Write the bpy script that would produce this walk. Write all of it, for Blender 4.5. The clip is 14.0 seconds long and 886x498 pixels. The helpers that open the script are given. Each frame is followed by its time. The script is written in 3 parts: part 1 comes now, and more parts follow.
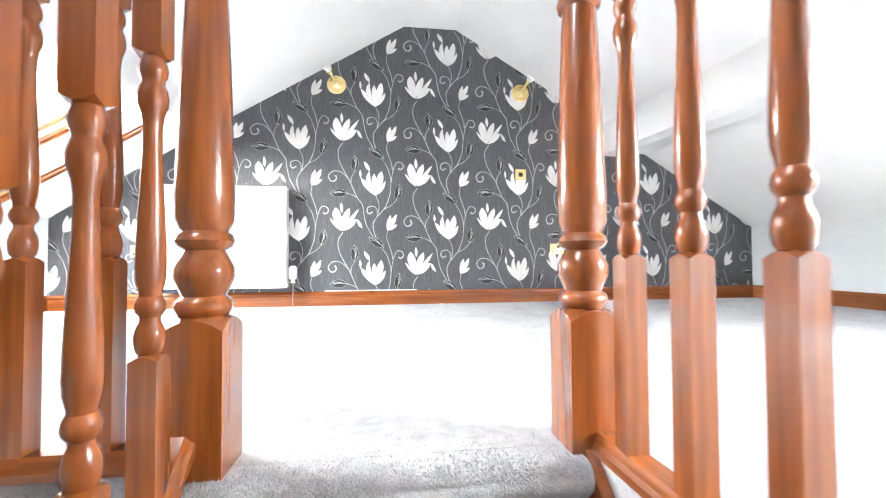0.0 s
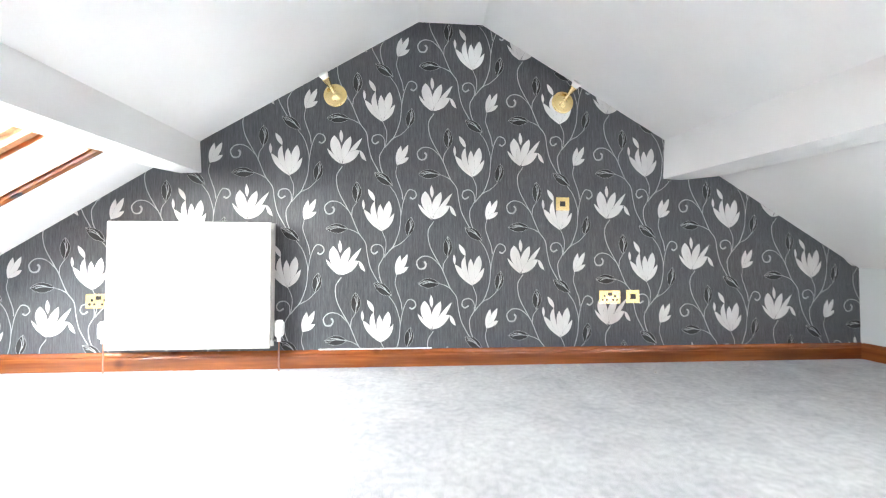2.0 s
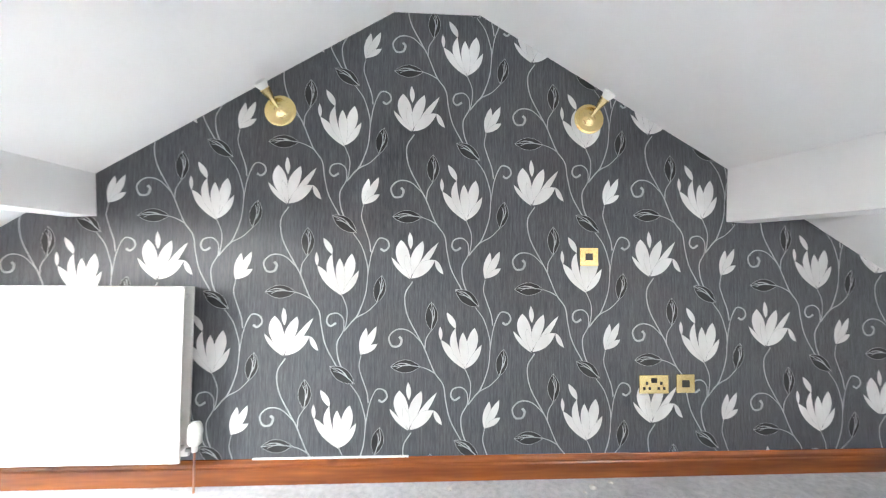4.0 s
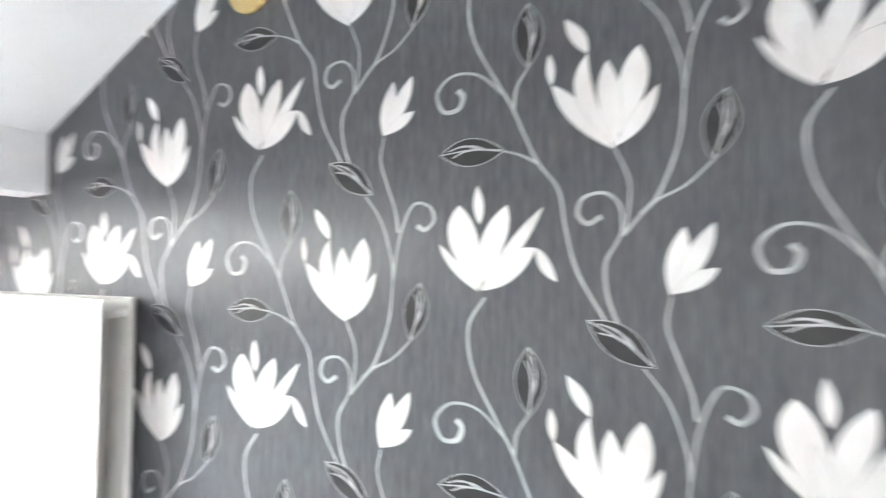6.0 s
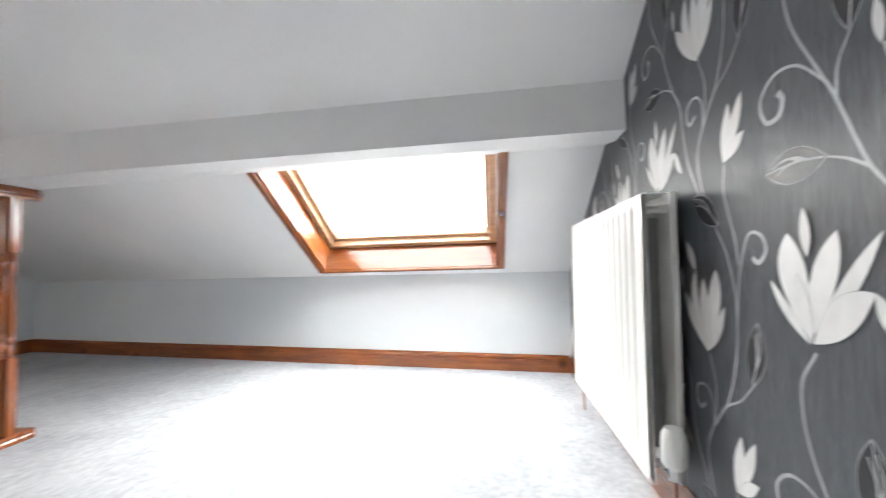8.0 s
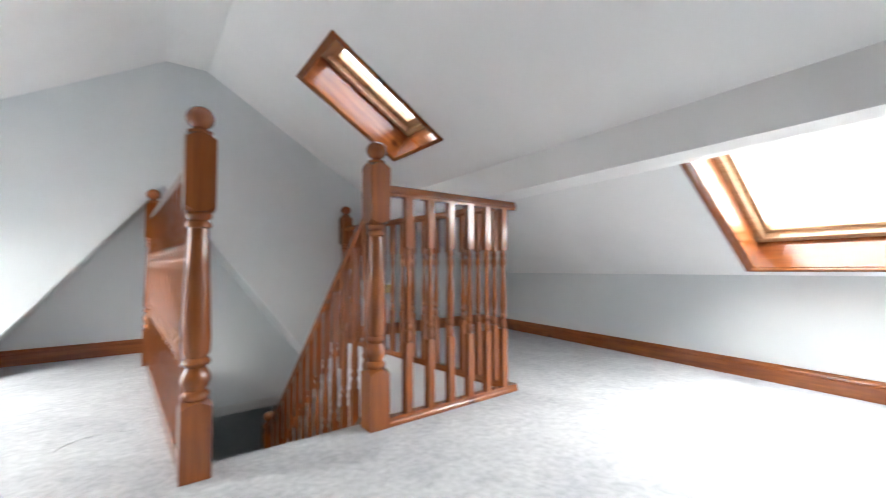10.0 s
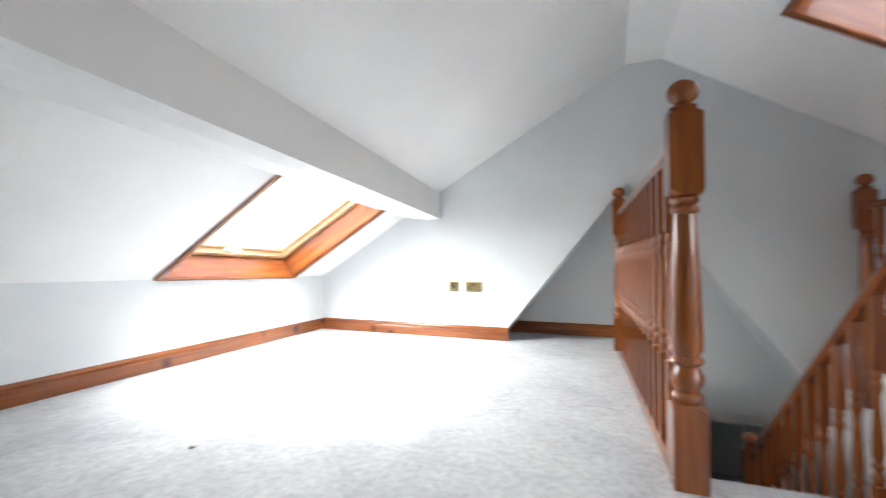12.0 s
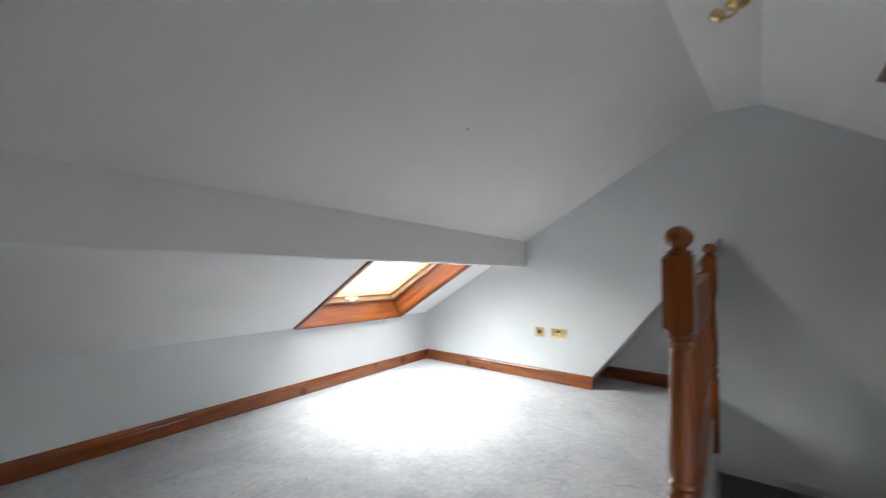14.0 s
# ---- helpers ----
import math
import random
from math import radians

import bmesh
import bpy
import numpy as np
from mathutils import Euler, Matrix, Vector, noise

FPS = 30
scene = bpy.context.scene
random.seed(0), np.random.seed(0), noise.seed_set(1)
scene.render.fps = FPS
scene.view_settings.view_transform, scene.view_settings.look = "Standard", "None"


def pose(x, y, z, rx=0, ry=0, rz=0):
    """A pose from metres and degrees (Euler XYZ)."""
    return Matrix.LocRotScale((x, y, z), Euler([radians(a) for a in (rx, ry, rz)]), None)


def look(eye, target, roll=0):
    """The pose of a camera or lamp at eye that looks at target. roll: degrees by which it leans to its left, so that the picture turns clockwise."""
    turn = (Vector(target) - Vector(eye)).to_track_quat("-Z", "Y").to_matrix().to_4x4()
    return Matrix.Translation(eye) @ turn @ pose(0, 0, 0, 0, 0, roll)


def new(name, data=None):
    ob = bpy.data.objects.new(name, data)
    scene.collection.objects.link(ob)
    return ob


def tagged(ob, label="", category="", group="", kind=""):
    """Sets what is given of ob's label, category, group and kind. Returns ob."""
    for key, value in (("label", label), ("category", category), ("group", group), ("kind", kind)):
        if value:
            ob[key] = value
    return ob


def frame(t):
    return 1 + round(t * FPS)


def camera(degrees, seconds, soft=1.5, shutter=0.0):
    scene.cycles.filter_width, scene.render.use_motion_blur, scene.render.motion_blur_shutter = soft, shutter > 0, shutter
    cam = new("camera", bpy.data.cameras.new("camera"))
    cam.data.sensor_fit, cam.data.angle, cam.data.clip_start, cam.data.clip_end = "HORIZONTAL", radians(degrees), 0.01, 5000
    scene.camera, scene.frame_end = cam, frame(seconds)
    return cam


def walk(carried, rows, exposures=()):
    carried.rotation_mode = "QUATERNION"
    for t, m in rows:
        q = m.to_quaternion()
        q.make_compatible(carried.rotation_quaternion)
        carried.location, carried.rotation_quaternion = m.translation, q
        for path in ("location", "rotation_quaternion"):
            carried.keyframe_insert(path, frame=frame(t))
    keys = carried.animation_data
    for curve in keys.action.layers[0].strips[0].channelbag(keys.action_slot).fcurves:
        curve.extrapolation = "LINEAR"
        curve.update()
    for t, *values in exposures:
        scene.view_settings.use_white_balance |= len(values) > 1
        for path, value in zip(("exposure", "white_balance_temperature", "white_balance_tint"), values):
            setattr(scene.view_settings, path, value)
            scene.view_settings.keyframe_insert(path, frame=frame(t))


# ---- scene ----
cam = camera(94.8, 14.0, soft=1.1, shutter=0.5)
PATH = [
    (0, (-0.387, -3.803, 0.409), (-0.118, -1.822, 0.462), -0.3),
    (0.3, (-0.393, -3.714, 0.417), (-0.161, -1.728, 0.472), -0.5),
    (0.5, (-0.402, -3.636, 0.46), (-0.195, -1.648, 0.509), -0.1),
    (0.7, (-0.419, -3.538, 0.537), (-0.214, -1.55, 0.588), -0.1),
    (1, (-0.418, -3.431, 0.643), (-0.218, -1.442, 0.697), -0.0),
    (1.5, (-0.353, -3.222, 0.698), (-0.164, -1.232, 0.763), -0.0),
    (2, (-0.284, -3.076, 0.791), (-0.124, -1.083, 0.846), 0.2),
    (2.5, (-0.283, -2.894, 0.964), (-0.142, -0.9, 1.037), 0.3),
    (3, (-0.259, -2.674, 1.13), (-0.104, -0.681, 1.19), 0.1),
    (3.2, (-0.214, -2.614, 1.138), (-0.084, -0.621, 1.231), 0.6),
    (5.3, (0.104, -1.385, 1.257), (0.198, 0.612, 1.3), 0.2),
    (5.5, (0.135, -1.228, 1.207), (0.09, 0.771, 1.271), 0.4),
    (6, (0.112, -0.983, 1.167), (-0.523, 0.912, 1.237), 0.3),
    (6.5, (0.107, -0.83, 1.126), (-1.314, 0.576, 1.175), -0.3),
    (7, (0.055, -0.687, 1.014), (-1.71, 0.254, 1.07), -0.5),
    (7.5, (0.02, -0.592, 0.884), (-1.942, -0.207, 0.953), -0.9),
    (8, (0.05, -0.6, 0.837), (-1.935, -0.834, 0.915), -0.8),
    (8.5, (0.144, -0.726, 0.807), (-1.771, -1.296, 0.91), -0.6),
    (8.7, (0.145, -0.747, 0.831), (-1.712, -1.486, 0.919), -0.4),
    (10.8, (0.337, -1.172, 0.837), (-0.179, -3.103, 0.903), 0.4),
    (11, (0.347, -1.187, 0.837), (0.054, -3.164, 0.894), 0.4),
    (11.3, (0.35, -1.231, 0.83), (0.361, -3.23, 0.891), 0.3),
    (11.5, (0.328, -1.235, 0.847), (0.534, -3.224, 0.905), 1.2),
    (12, (0.373, -1.228, 0.812), (1.056, -3.107, 0.867), 0.0),
    (12.5, (0.326, -1.133, 0.852), (1.431, -2.799, 0.907), 0.0),
    (13, (0.19, -0.972, 0.917), (1.468, -2.509, 0.968), 0.2),
    (13.5, (-0.008, -0.914, 1.151), (1.379, -2.354, 1.207), -0.3),
    (14, (-0.2, -1.044, 1.345), (1.021, -2.627, 1.395), -0.1),
]
walk(cam, [(t, look(eye, target, roll)) for t, eye, target, roll in PATH],
     exposures=[(0, 3.98), (0.5, 4.0), (1.5, 3.75), (2.0, 3.62), (3.0, 3.42), (5.5, 3.88), (6.5, 3.72), (7.0, 3.45), (7.5, 3.1), (8.0, 2.53), (8.5, 2.05), (11.0, 2.97), (12.0, 2.42), (12.5, 2.05), (13.0, 1.75), (14.0, 1.42)])

# ---- world and light ----
world = bpy.data.worlds.new("overcast_sky")
scene.world = world
world.use_nodes = True
wn = world.node_tree.nodes
sky = wn.new("ShaderNodeTexSky")
sky.sky_type, sky.sun_disc = "NISHITA", False
sky.sun_elevation, sky.sun_rotation = radians(50), radians(250)
sky.air_density, sky.dust_density = 1.0, 0.5
world.node_tree.links.new(sky.outputs[0], wn["Background"].inputs[0])
wn["Background"].inputs[1].default_value = 0.12
sun = new("sun", bpy.data.lights.new("sun", "SUN"))
sun.data.energy, sun.data.angle, sun.data.color = 0.5, radians(60), (1.0, 0.96, 0.9)
sun.matrix_world = look((-6, 2, 9), (0, -2, 0))

# far haze round the house
backdrop_mat = bpy.data.materials.new("bright_haze")
backdrop_mat.use_nodes = True
bn = backdrop_mat.node_tree
bn.nodes.remove(bn.nodes["Principled BSDF"])
be = bn.nodes.new("ShaderNodeEmission")
be.inputs[0].default_value, be.inputs[1].default_value = (1.0, 1.0, 0.99, 1), 1.0
bn.links.new(be.outputs[0], bn.nodes["Material Output"].inputs[0])
bm = bmesh.new()
haze = [[bm.verts.new((70 * math.cos(k * math.pi / 24), 70 * math.sin(k * math.pi / 24), z)) for k in range(48)] for z in (-40, 24)]
for k in range(48):
    bm.faces.new((haze[0][k], haze[0][(k + 1) % 48], haze[1][(k + 1) % 48], haze[1][k]))
me = bpy.data.meshes.new("backdrop")
bm.to_mesh(me)
bm.free()
me.materials.append(backdrop_mat)
tagged(new("backdrop", me), "white overcast haze beyond the roof windows", "sky", kind="structure")

# ---- materials ----


def mat(name, c1, c2, scale=4.0, rough=0.6, bump=0.0, bscale=60.0, metal=0.0, stretch=(1, 1, 1), fine=0.0, coat=0.0, lo=0.35, hi=0.65):
    """Two colours mixed by a large noise, a finer noise for grain, and a bump."""
    m = bpy.data.materials.new(name)
    m.use_nodes = True
    nt = m.node_tree
    p = nt.nodes["Principled BSDF"]
    tc = nt.nodes.new("ShaderNodeTexCoord")
    mp = nt.nodes.new("ShaderNodeMapping")
    mp.inputs["Scale"].default_value = stretch
    nt.links.new(tc.outputs["Object"], mp.inputs[0])
    n1 = nt.nodes.new("ShaderNodeTexNoise")
    n1.inputs["Scale"].default_value, n1.inputs["Detail"].default_value = scale, 6
    nt.links.new(mp.outputs[0], n1.inputs["Vector"])
    rmp = nt.nodes.new("ShaderNodeValToRGB")
    rmp.color_ramp.elements[0].position, rmp.color_ramp.elements[1].position = lo, hi
    rmp.color_ramp.elements[0].color, rmp.color_ramp.elements[1].color = (*c1, 1), (*c2, 1)
    nt.links.new(n1.outputs[0], rmp.inputs[0])
    n2 = nt.nodes.new("ShaderNodeTexNoise")
    n2.inputs["Scale"].default_value, n2.inputs["Detail"].default_value = bscale, 4
    nt.links.new(mp.outputs[0], n2.inputs["Vector"])
    out = rmp.outputs[0]
    if fine:
        mx = nt.nodes.new("ShaderNodeMix")
        mx.data_type, mx.blend_type = "RGBA", "OVERLAY"
        mx.inputs[0].default_value = fine
        nt.links.new(out, mx.inputs[6])
        nt.links.new(n2.outputs[0], mx.inputs[7])
        out = mx.outputs[2]
    nt.links.new(out, p.inputs["Base Color"])
    p.inputs["Roughness"].default_value, p.inputs["Metallic"].default_value = rough, metal
    p.inputs["Coat Weight"].default_value, p.inputs["Coat Roughness"].default_value = coat, 0.09
    if bump:
        b = nt.nodes.new("ShaderNodeBump")
        b.inputs["Strength"].default_value, b.inputs["Distance"].default_value = bump, 0.01
        nt.links.new(n2.outputs[0], b.inputs["Height"])
        nt.links.new(b.outputs[0], p.inputs["Normal"])
    return m


def stained(m, scale, low, lo=0.38, hi=0.55):
    """Uneven wear: patches in which the colour is a little darker."""
    nt = m.node_tree
    p = nt.nodes["Principled BSDF"]
    n = nt.nodes.new("ShaderNodeTexNoise")
    n.inputs["Scale"].default_value, n.inputs["Detail"].default_value, n.inputs["Roughness"].default_value = scale, 9, 0.62
    n.inputs["Distortion"].default_value = 0.6
    nt.links.new(nt.nodes["Texture Coordinate"].outputs["Object"], n.inputs["Vector"])
    rm = nt.nodes.new("ShaderNodeValToRGB")
    rm.color_ramp.elements[0].position, rm.color_ramp.elements[1].position = lo, hi
    rm.color_ramp.elements[0].color, rm.color_ramp.elements[1].color = (low, low, low * 1.02, 1), (1, 1, 1, 1)
    nt.links.new(n.outputs[0], rm.inputs[0])
    mx = nt.nodes.new("ShaderNodeMix")
    mx.data_type, mx.blend_type = "RGBA", "MULTIPLY"
    mx.inputs[0].default_value = 1.0
    nt.links.new(p.inputs["Base Color"].links[0].from_socket, mx.inputs[6])
    nt.links.new(rm.outputs[0], mx.inputs[7])
    nt.links.new(mx.outputs[2], p.inputs["Base Color"])
    return m


def wood(name, along, c1=(0.160, 0.038, 0.008), c2=(0.300, 0.087, 0.018)):
    """Varnished orange pine with long grain along one axis and a few dark knots."""
    st = [14.0, 14.0, 14.0]
    st["xyz".index(along)] = 0.9
    m = mat(name, c1, c2, 1.6, 0.27, 0.04, 5.0, stretch=st, fine=0.4, coat=0.8, lo=0.25, hi=0.75)
    nt = m.node_tree
    p = nt.nodes["Principled BSDF"]
    p.inputs["Specular IOR Level"].default_value = 0.35
    tc = nt.nodes["Texture Coordinate"]
    vo = nt.nodes.new("ShaderNodeTexVoronoi")
    vo.inputs["Scale"].default_value = 3.1
    nt.links.new(tc.outputs["Object"], vo.inputs["Vector"])
    rm = nt.nodes.new("ShaderNodeValToRGB")
    rm.color_ramp.elements[0].position, rm.color_ramp.elements[1].position = 0.07, 0.17
    rm.color_ramp.elements[0].color, rm.color_ramp.elements[1].color = (0.3, 0.22, 0.18, 1), (1, 1, 1, 1)
    nt.links.new(vo.outputs["Distance"], rm.inputs[0])
    mx = nt.nodes.new("ShaderNodeMix")
    mx.data_type, mx.blend_type = "RGBA", "MULTIPLY"
    mx.inputs[0].default_value = 1.0
    src = p.inputs["Base Color"].links[0].from_socket
    nt.links.new(src, mx.inputs[6])
    nt.links.new(rm.outputs[0], mx.inputs[7])
    nt.links.new(mx.outputs[2], p.inputs["Base Color"])
    return m


WOOD_Z, WOOD_X, WOOD_Y = wood("varnished_pine_upright", "z"), wood("varnished_pine_across", "x"), wood("varnished_pine_along", "y")
PINE = wood("pale_pine_sash", "y", (0.44, 0.255, 0.135), (0.58, 0.37, 0.215))
WHITE = mat("ceiling_white_paint", (0.78, 0.785, 0.79), (0.83, 0.83, 0.83), 1.3, 0.8, 0.08, 90)
PALE = mat("pale_grey_wall_paint", (0.62, 0.655, 0.675), (0.68, 0.71, 0.725), 1.1, 0.75, 0.1, 80)
CARPET = stained(stained(mat("light_grey_carpet", (0.455, 0.47, 0.49), (0.60, 0.61, 0.625), 30.0, 0.95, 0.6, 260, fine=0.7, lo=0.32, hi=0.68), 1.7, 0.86), 7.0, 0.9)
PAPER = mat("charcoal_wallpaper", (0.052, 0.057, 0.065), (0.105, 0.112, 0.123), 10.0, 0.34, 0.35, 34, stretch=(11, 11, 0.6), fine=0.9, lo=0.3, hi=0.72)
PETAL = mat("ivory_flower_print", (0.64, 0.63, 0.62), (0.74, 0.735, 0.73), 12.0, 0.5, 0.1, 60, stretch=(1, 1, 0.5))
VINE = mat("silver_vine_print", (0.36, 0.37, 0.38), (0.50, 0.51, 0.52), 14.0, 0.4, 0.1, 60)
INK = mat("black_leaf_print", (0.012, 0.012, 0.014), (0.03, 0.03, 0.032), 14.0, 0.45, 0.1, 60)
VEIN = mat("petal_line_print", (0.25, 0.25, 0.255), (0.34, 0.34, 0.34), 14.0, 0.5)
ENAMEL = mat("white_radiator_enamel", (0.70, 0.69, 0.665), (0.74, 0.73, 0.705), 2.0, 0.3, 0.02, 60)
PLASTIC = mat("white_plastic", (0.78, 0.78, 0.76), (0.82, 0.82, 0.80), 4.0, 0.35)
BRASS = mat("polished_brass", (0.76, 0.58, 0.25), (0.88, 0.70, 0.36), 6.0, 0.22, 0.03, 40, metal=1.0)
BLACK = mat("black_plastic", (0.012, 0.012, 0.012), (0.02, 0.02, 0.02), 8.0, 0.4)
STEEL = mat("grey_convector_steel", (0.26, 0.26, 0.255), (0.34, 0.34, 0.335), 4.0, 0.4, metal=0.3)
COPPER = mat("painted_copper_pipe", (0.30, 0.13, 0.07), (0.38, 0.17, 0.09), 8.0, 0.4)
CRUMB = mat("plaster_crumb", (0.5, 0.49, 0.47), (0.66, 0.65, 0.62), 30.0, 0.9, 0.3, 80)
SLATE = mat("roof_outer", (0.10, 0.10, 0.11), (0.16, 0.16, 0.17), 6.0, 0.8, 0.3, 30)
GLASS = bpy.data.materials.new("window_glass")
GLASS.use_nodes = True
gp = GLASS.node_tree.nodes["Principled BSDF"]
gp.inputs["Transmission Weight"].default_value, gp.inputs["Roughness"].default_value, gp.inputs["IOR"].default_value = 1.0, 0.0, 1.45

# ---- builders ----


def mesh_of(name, bm, material, smooth=False):
    bmesh.ops.recalc_face_normals(bm, faces=bm.faces[:])
    me = bpy.data.meshes.new(name)
    bm.to_mesh(me)
    bm.free()
    me.materials.append(material)
    if smooth:
        me.shade_smooth()
        me.set_sharp_from_angle(angle=radians(40))
    return me


def part(name, bm, material, parent=None, label="", smooth=False):
    ob = new(name, mesh_of(name, bm, material, smooth))
    ob.parent = parent
    if label:
        tagged(ob, label=label)
    return ob


def share(name, me, parent, m):
    ob = new(name, me)
    ob.parent = parent
    ob.matrix_basis = m
    return ob


def empty(name, at, label, category, group=""):
    ob = new(name)
    ob.matrix_basis = at if isinstance(at, Matrix) else Matrix.Translation(at)
    return tagged(ob, label, category, group)


def add_box(bm, a, b, bevel=0.0, m=None):
    a, b = Vector(a), Vector(b)
    r = bmesh.ops.create_cube(bm, size=1.0)
    vs = r["verts"]
    bmesh.ops.transform(bm, verts=vs, matrix=Matrix.Translation((a + b) / 2) @ Matrix.Diagonal((*[max(abs(k), 1e-4) for k in (b - a)], 1)))
    if bevel:
        es = {e for v in vs for e in v.link_edges}
        r = bmesh.ops.bevel(bm, geom=list(es), offset=bevel, segments=2, affect="EDGES", profile=0.6)
        vs = list({v for f in r["faces"] for v in f.verts} | {v for v in vs if v.is_valid})
    if m is not None:
        bmesh.ops.transform(bm, verts=vs, matrix=m)
    return vs


def box(a, b, bevel=0.0, m=None):
    bm = bmesh.new()
    add_box(bm, a, b, bevel, m)
    return bm


def lathe(profile, seg=24, m=None, bm=None):
    """Turned solid round z from (z, radius) pairs."""
    bm = bm or bmesh.new()
    rings = []
    for z, r in profile:
        rings.append([bm.verts.new((r * math.cos(2 * math.pi * k / seg), r * math.sin(2 * math.pi * k / seg), z)) for k in range(seg)])
    for a, b in zip(rings, rings[1:]):
        for k in range(seg):
            bm.faces.new((a[k], a[(k + 1) % seg], b[(k + 1) % seg], b[k]))
    bm.faces.new(rings[0][::-1])
    bm.faces.new(rings[-1])
    if m is not None:
        bmesh.ops.transform(bm, verts=[v for r in rings for v in r], matrix=m)
    return bm


def prism(poly, p, q, u, w, bm=None):
    """A polygon in the directions u, w, swept from point p to point q."""
    bm = bm or bmesh.new()
    p, q, u, w = Vector(p), Vector(q), Vector(u), Vector(w)
    A = [bm.verts.new(p + u * a + w * b) for a, b in poly]
    B = [bm.verts.new(q + u * a + w * b) for a, b in poly]
    n = len(poly)
    for k in range(n):
        bm.faces.new((A[k], A[(k + 1) % n], B[(k + 1) % n], B[k]))
    bm.faces.new(A[::-1])
    bm.faces.new(B)
    return bm


def shell(us, vs, gone, P, Q):
    """A slab over a grid with cells left out: inner face P(u, v), outer face Q(u, v), closed at all edges."""
    bm = bmesh.new()
    a = {(i, j): bm.verts.new(P(u, v)) for i, u in enumerate(us) for j, v in enumerate(vs)}
    b = {(i, j): bm.verts.new(Q(u, v)) for i, u in enumerate(us) for j, v in enumerate(vs)}
    n, k = len(us) - 1, len(vs) - 1
    solid = {(i, j) for i in range(n) for j in range(k) if not gone((us[i] + us[i + 1]) / 2, (vs[j] + vs[j + 1]) / 2)}
    for i, j in solid:
        c = [(i, j), (i + 1, j), (i + 1, j + 1), (i, j + 1)]
        bm.faces.new([a[q] for q in c])
        bm.faces.new([b[q] for q in c[::-1]])
        for (e, f), near in (((c[0], c[1]), (i, j - 1)), ((c[1], c[2]), (i + 1, j)), ((c[2], c[3]), (i, j + 1)), ((c[3], c[0]), (i - 1, j))):
            if near not in solid:
                bm.faces.new((a[f], a[e], b[e], b[f]))
    for v in [v for v in bm.verts if not v.link_faces]:
        bm.verts.remove(v)
    return bm


def tube(pts, r, seg=10, bm=None):
    """A round rod through points."""
    bm = bm or bmesh.new()
    pts = [Vector(p) for p in pts]
    rings = []
    for i, p in enumerate(pts):
        d = (pts[min(i + 1, len(pts) - 1)] - pts[max(i - 1, 0)]).normalized()
        s = d.cross(Vector((0.31, 0.2, 0.93))).normalized()
        t = d.cross(s)
        rings.append([bm.verts.new(p + (s * math.cos(k * 2 * math.pi / seg) + t * math.sin(k * 2 * math.pi / seg)) * r) for k in range(seg)])
    for a, b in zip(rings, rings[1:]):
        for k in range(seg):
            bm.faces.new((a[k], a[(k + 1) % seg], b[(k + 1) % seg], b[k]))
    bm.faces.new(rings[0][::-1])
    bm.faces.new(rings[-1])
    return bm


# ---- plan of the attic ----
L = 5.333                                   # length of the room
APEX = {-1: (-0.231, -0.253), 1: (0.266, 0.061)}    # x of the ridge strip's edges, at the papered and at the plain gable
TOP = (2.612, 2.636)                        # height of the ridge strip
KNEE = {-1: (-3.192, -3.68, 0.775, 0.715), 1: (3.403, 3.393, 0.739, 0.625)}   # knee walls: x and height at both gables
BEAM = {-1: (-1.80, -2.0, 1.66, 1.565), 1: (1.719, 1.897, 1.764, 1.553)}    # where the slope meets the boxed beam: x and height
UNDER = {-1: (1.421, 1.32), 1: (1.444, 1.258)}                                # underside of the beams
WELL_Y = -2.93                              # front edge of the stairwell
STAIR_X = -0.775
LOW = -2.7                                  # floor of the storey below


def mix(a, b, y):
    return a + (b - a) * (-y / L)


def well_west(y):
    return -1.76 - (y - WELL_Y) * 0.058


def well_east(y):
    return 0.045 - (y - WELL_Y) * 0.032


def roof(side, s, y):
    """Point of a roof slope: s 0 at the knee wall, 0.5 at the beam, 1 at the ridge strip."""
    k = Vector((mix(*KNEE[side][:2], y), y, mix(*KNEE[side][2:], y)))
    b = Vector((mix(*BEAM[side][:2], y), y, mix(*BEAM[side][2:], y)))
    a = Vector((mix(*APEX[side], y), y, mix(*TOP, y)))
    return k.lerp(b, s * 2) if s <= 0.5 else b.lerp(a, s * 2 - 1)


def roof_s(side, x, y):
    k, b, a = (roof(side, v, y).x for v in (0, 0.5, 1))
    return 0.5 * (x - k) / (b - k) if abs(x) > abs(b) else 0.5 + 0.5 * (x - b) / (a - b)


NORMAL = {-1: Vector((-0.56, 0, 0.83)).normalized(), 1: Vector((0.55, 0, 0.835)).normalized()}
# roof windows: side, x at the lower and upper edge, y, y
WIN = {"a": (-1, -3.22, -2.05, -2.01, -0.54), "b": (-1, -1.615, -0.76, -4.22, -3.515), "c": (1, 3.38, 2.05, -4.79, -3.345)}
SPAN = {k: (roof_s(w[0], w[1], (w[3] + w[4]) / 2), roof_s(w[0], w[2], (w[3] + w[4]) / 2)) for k, w in WIN.items()}

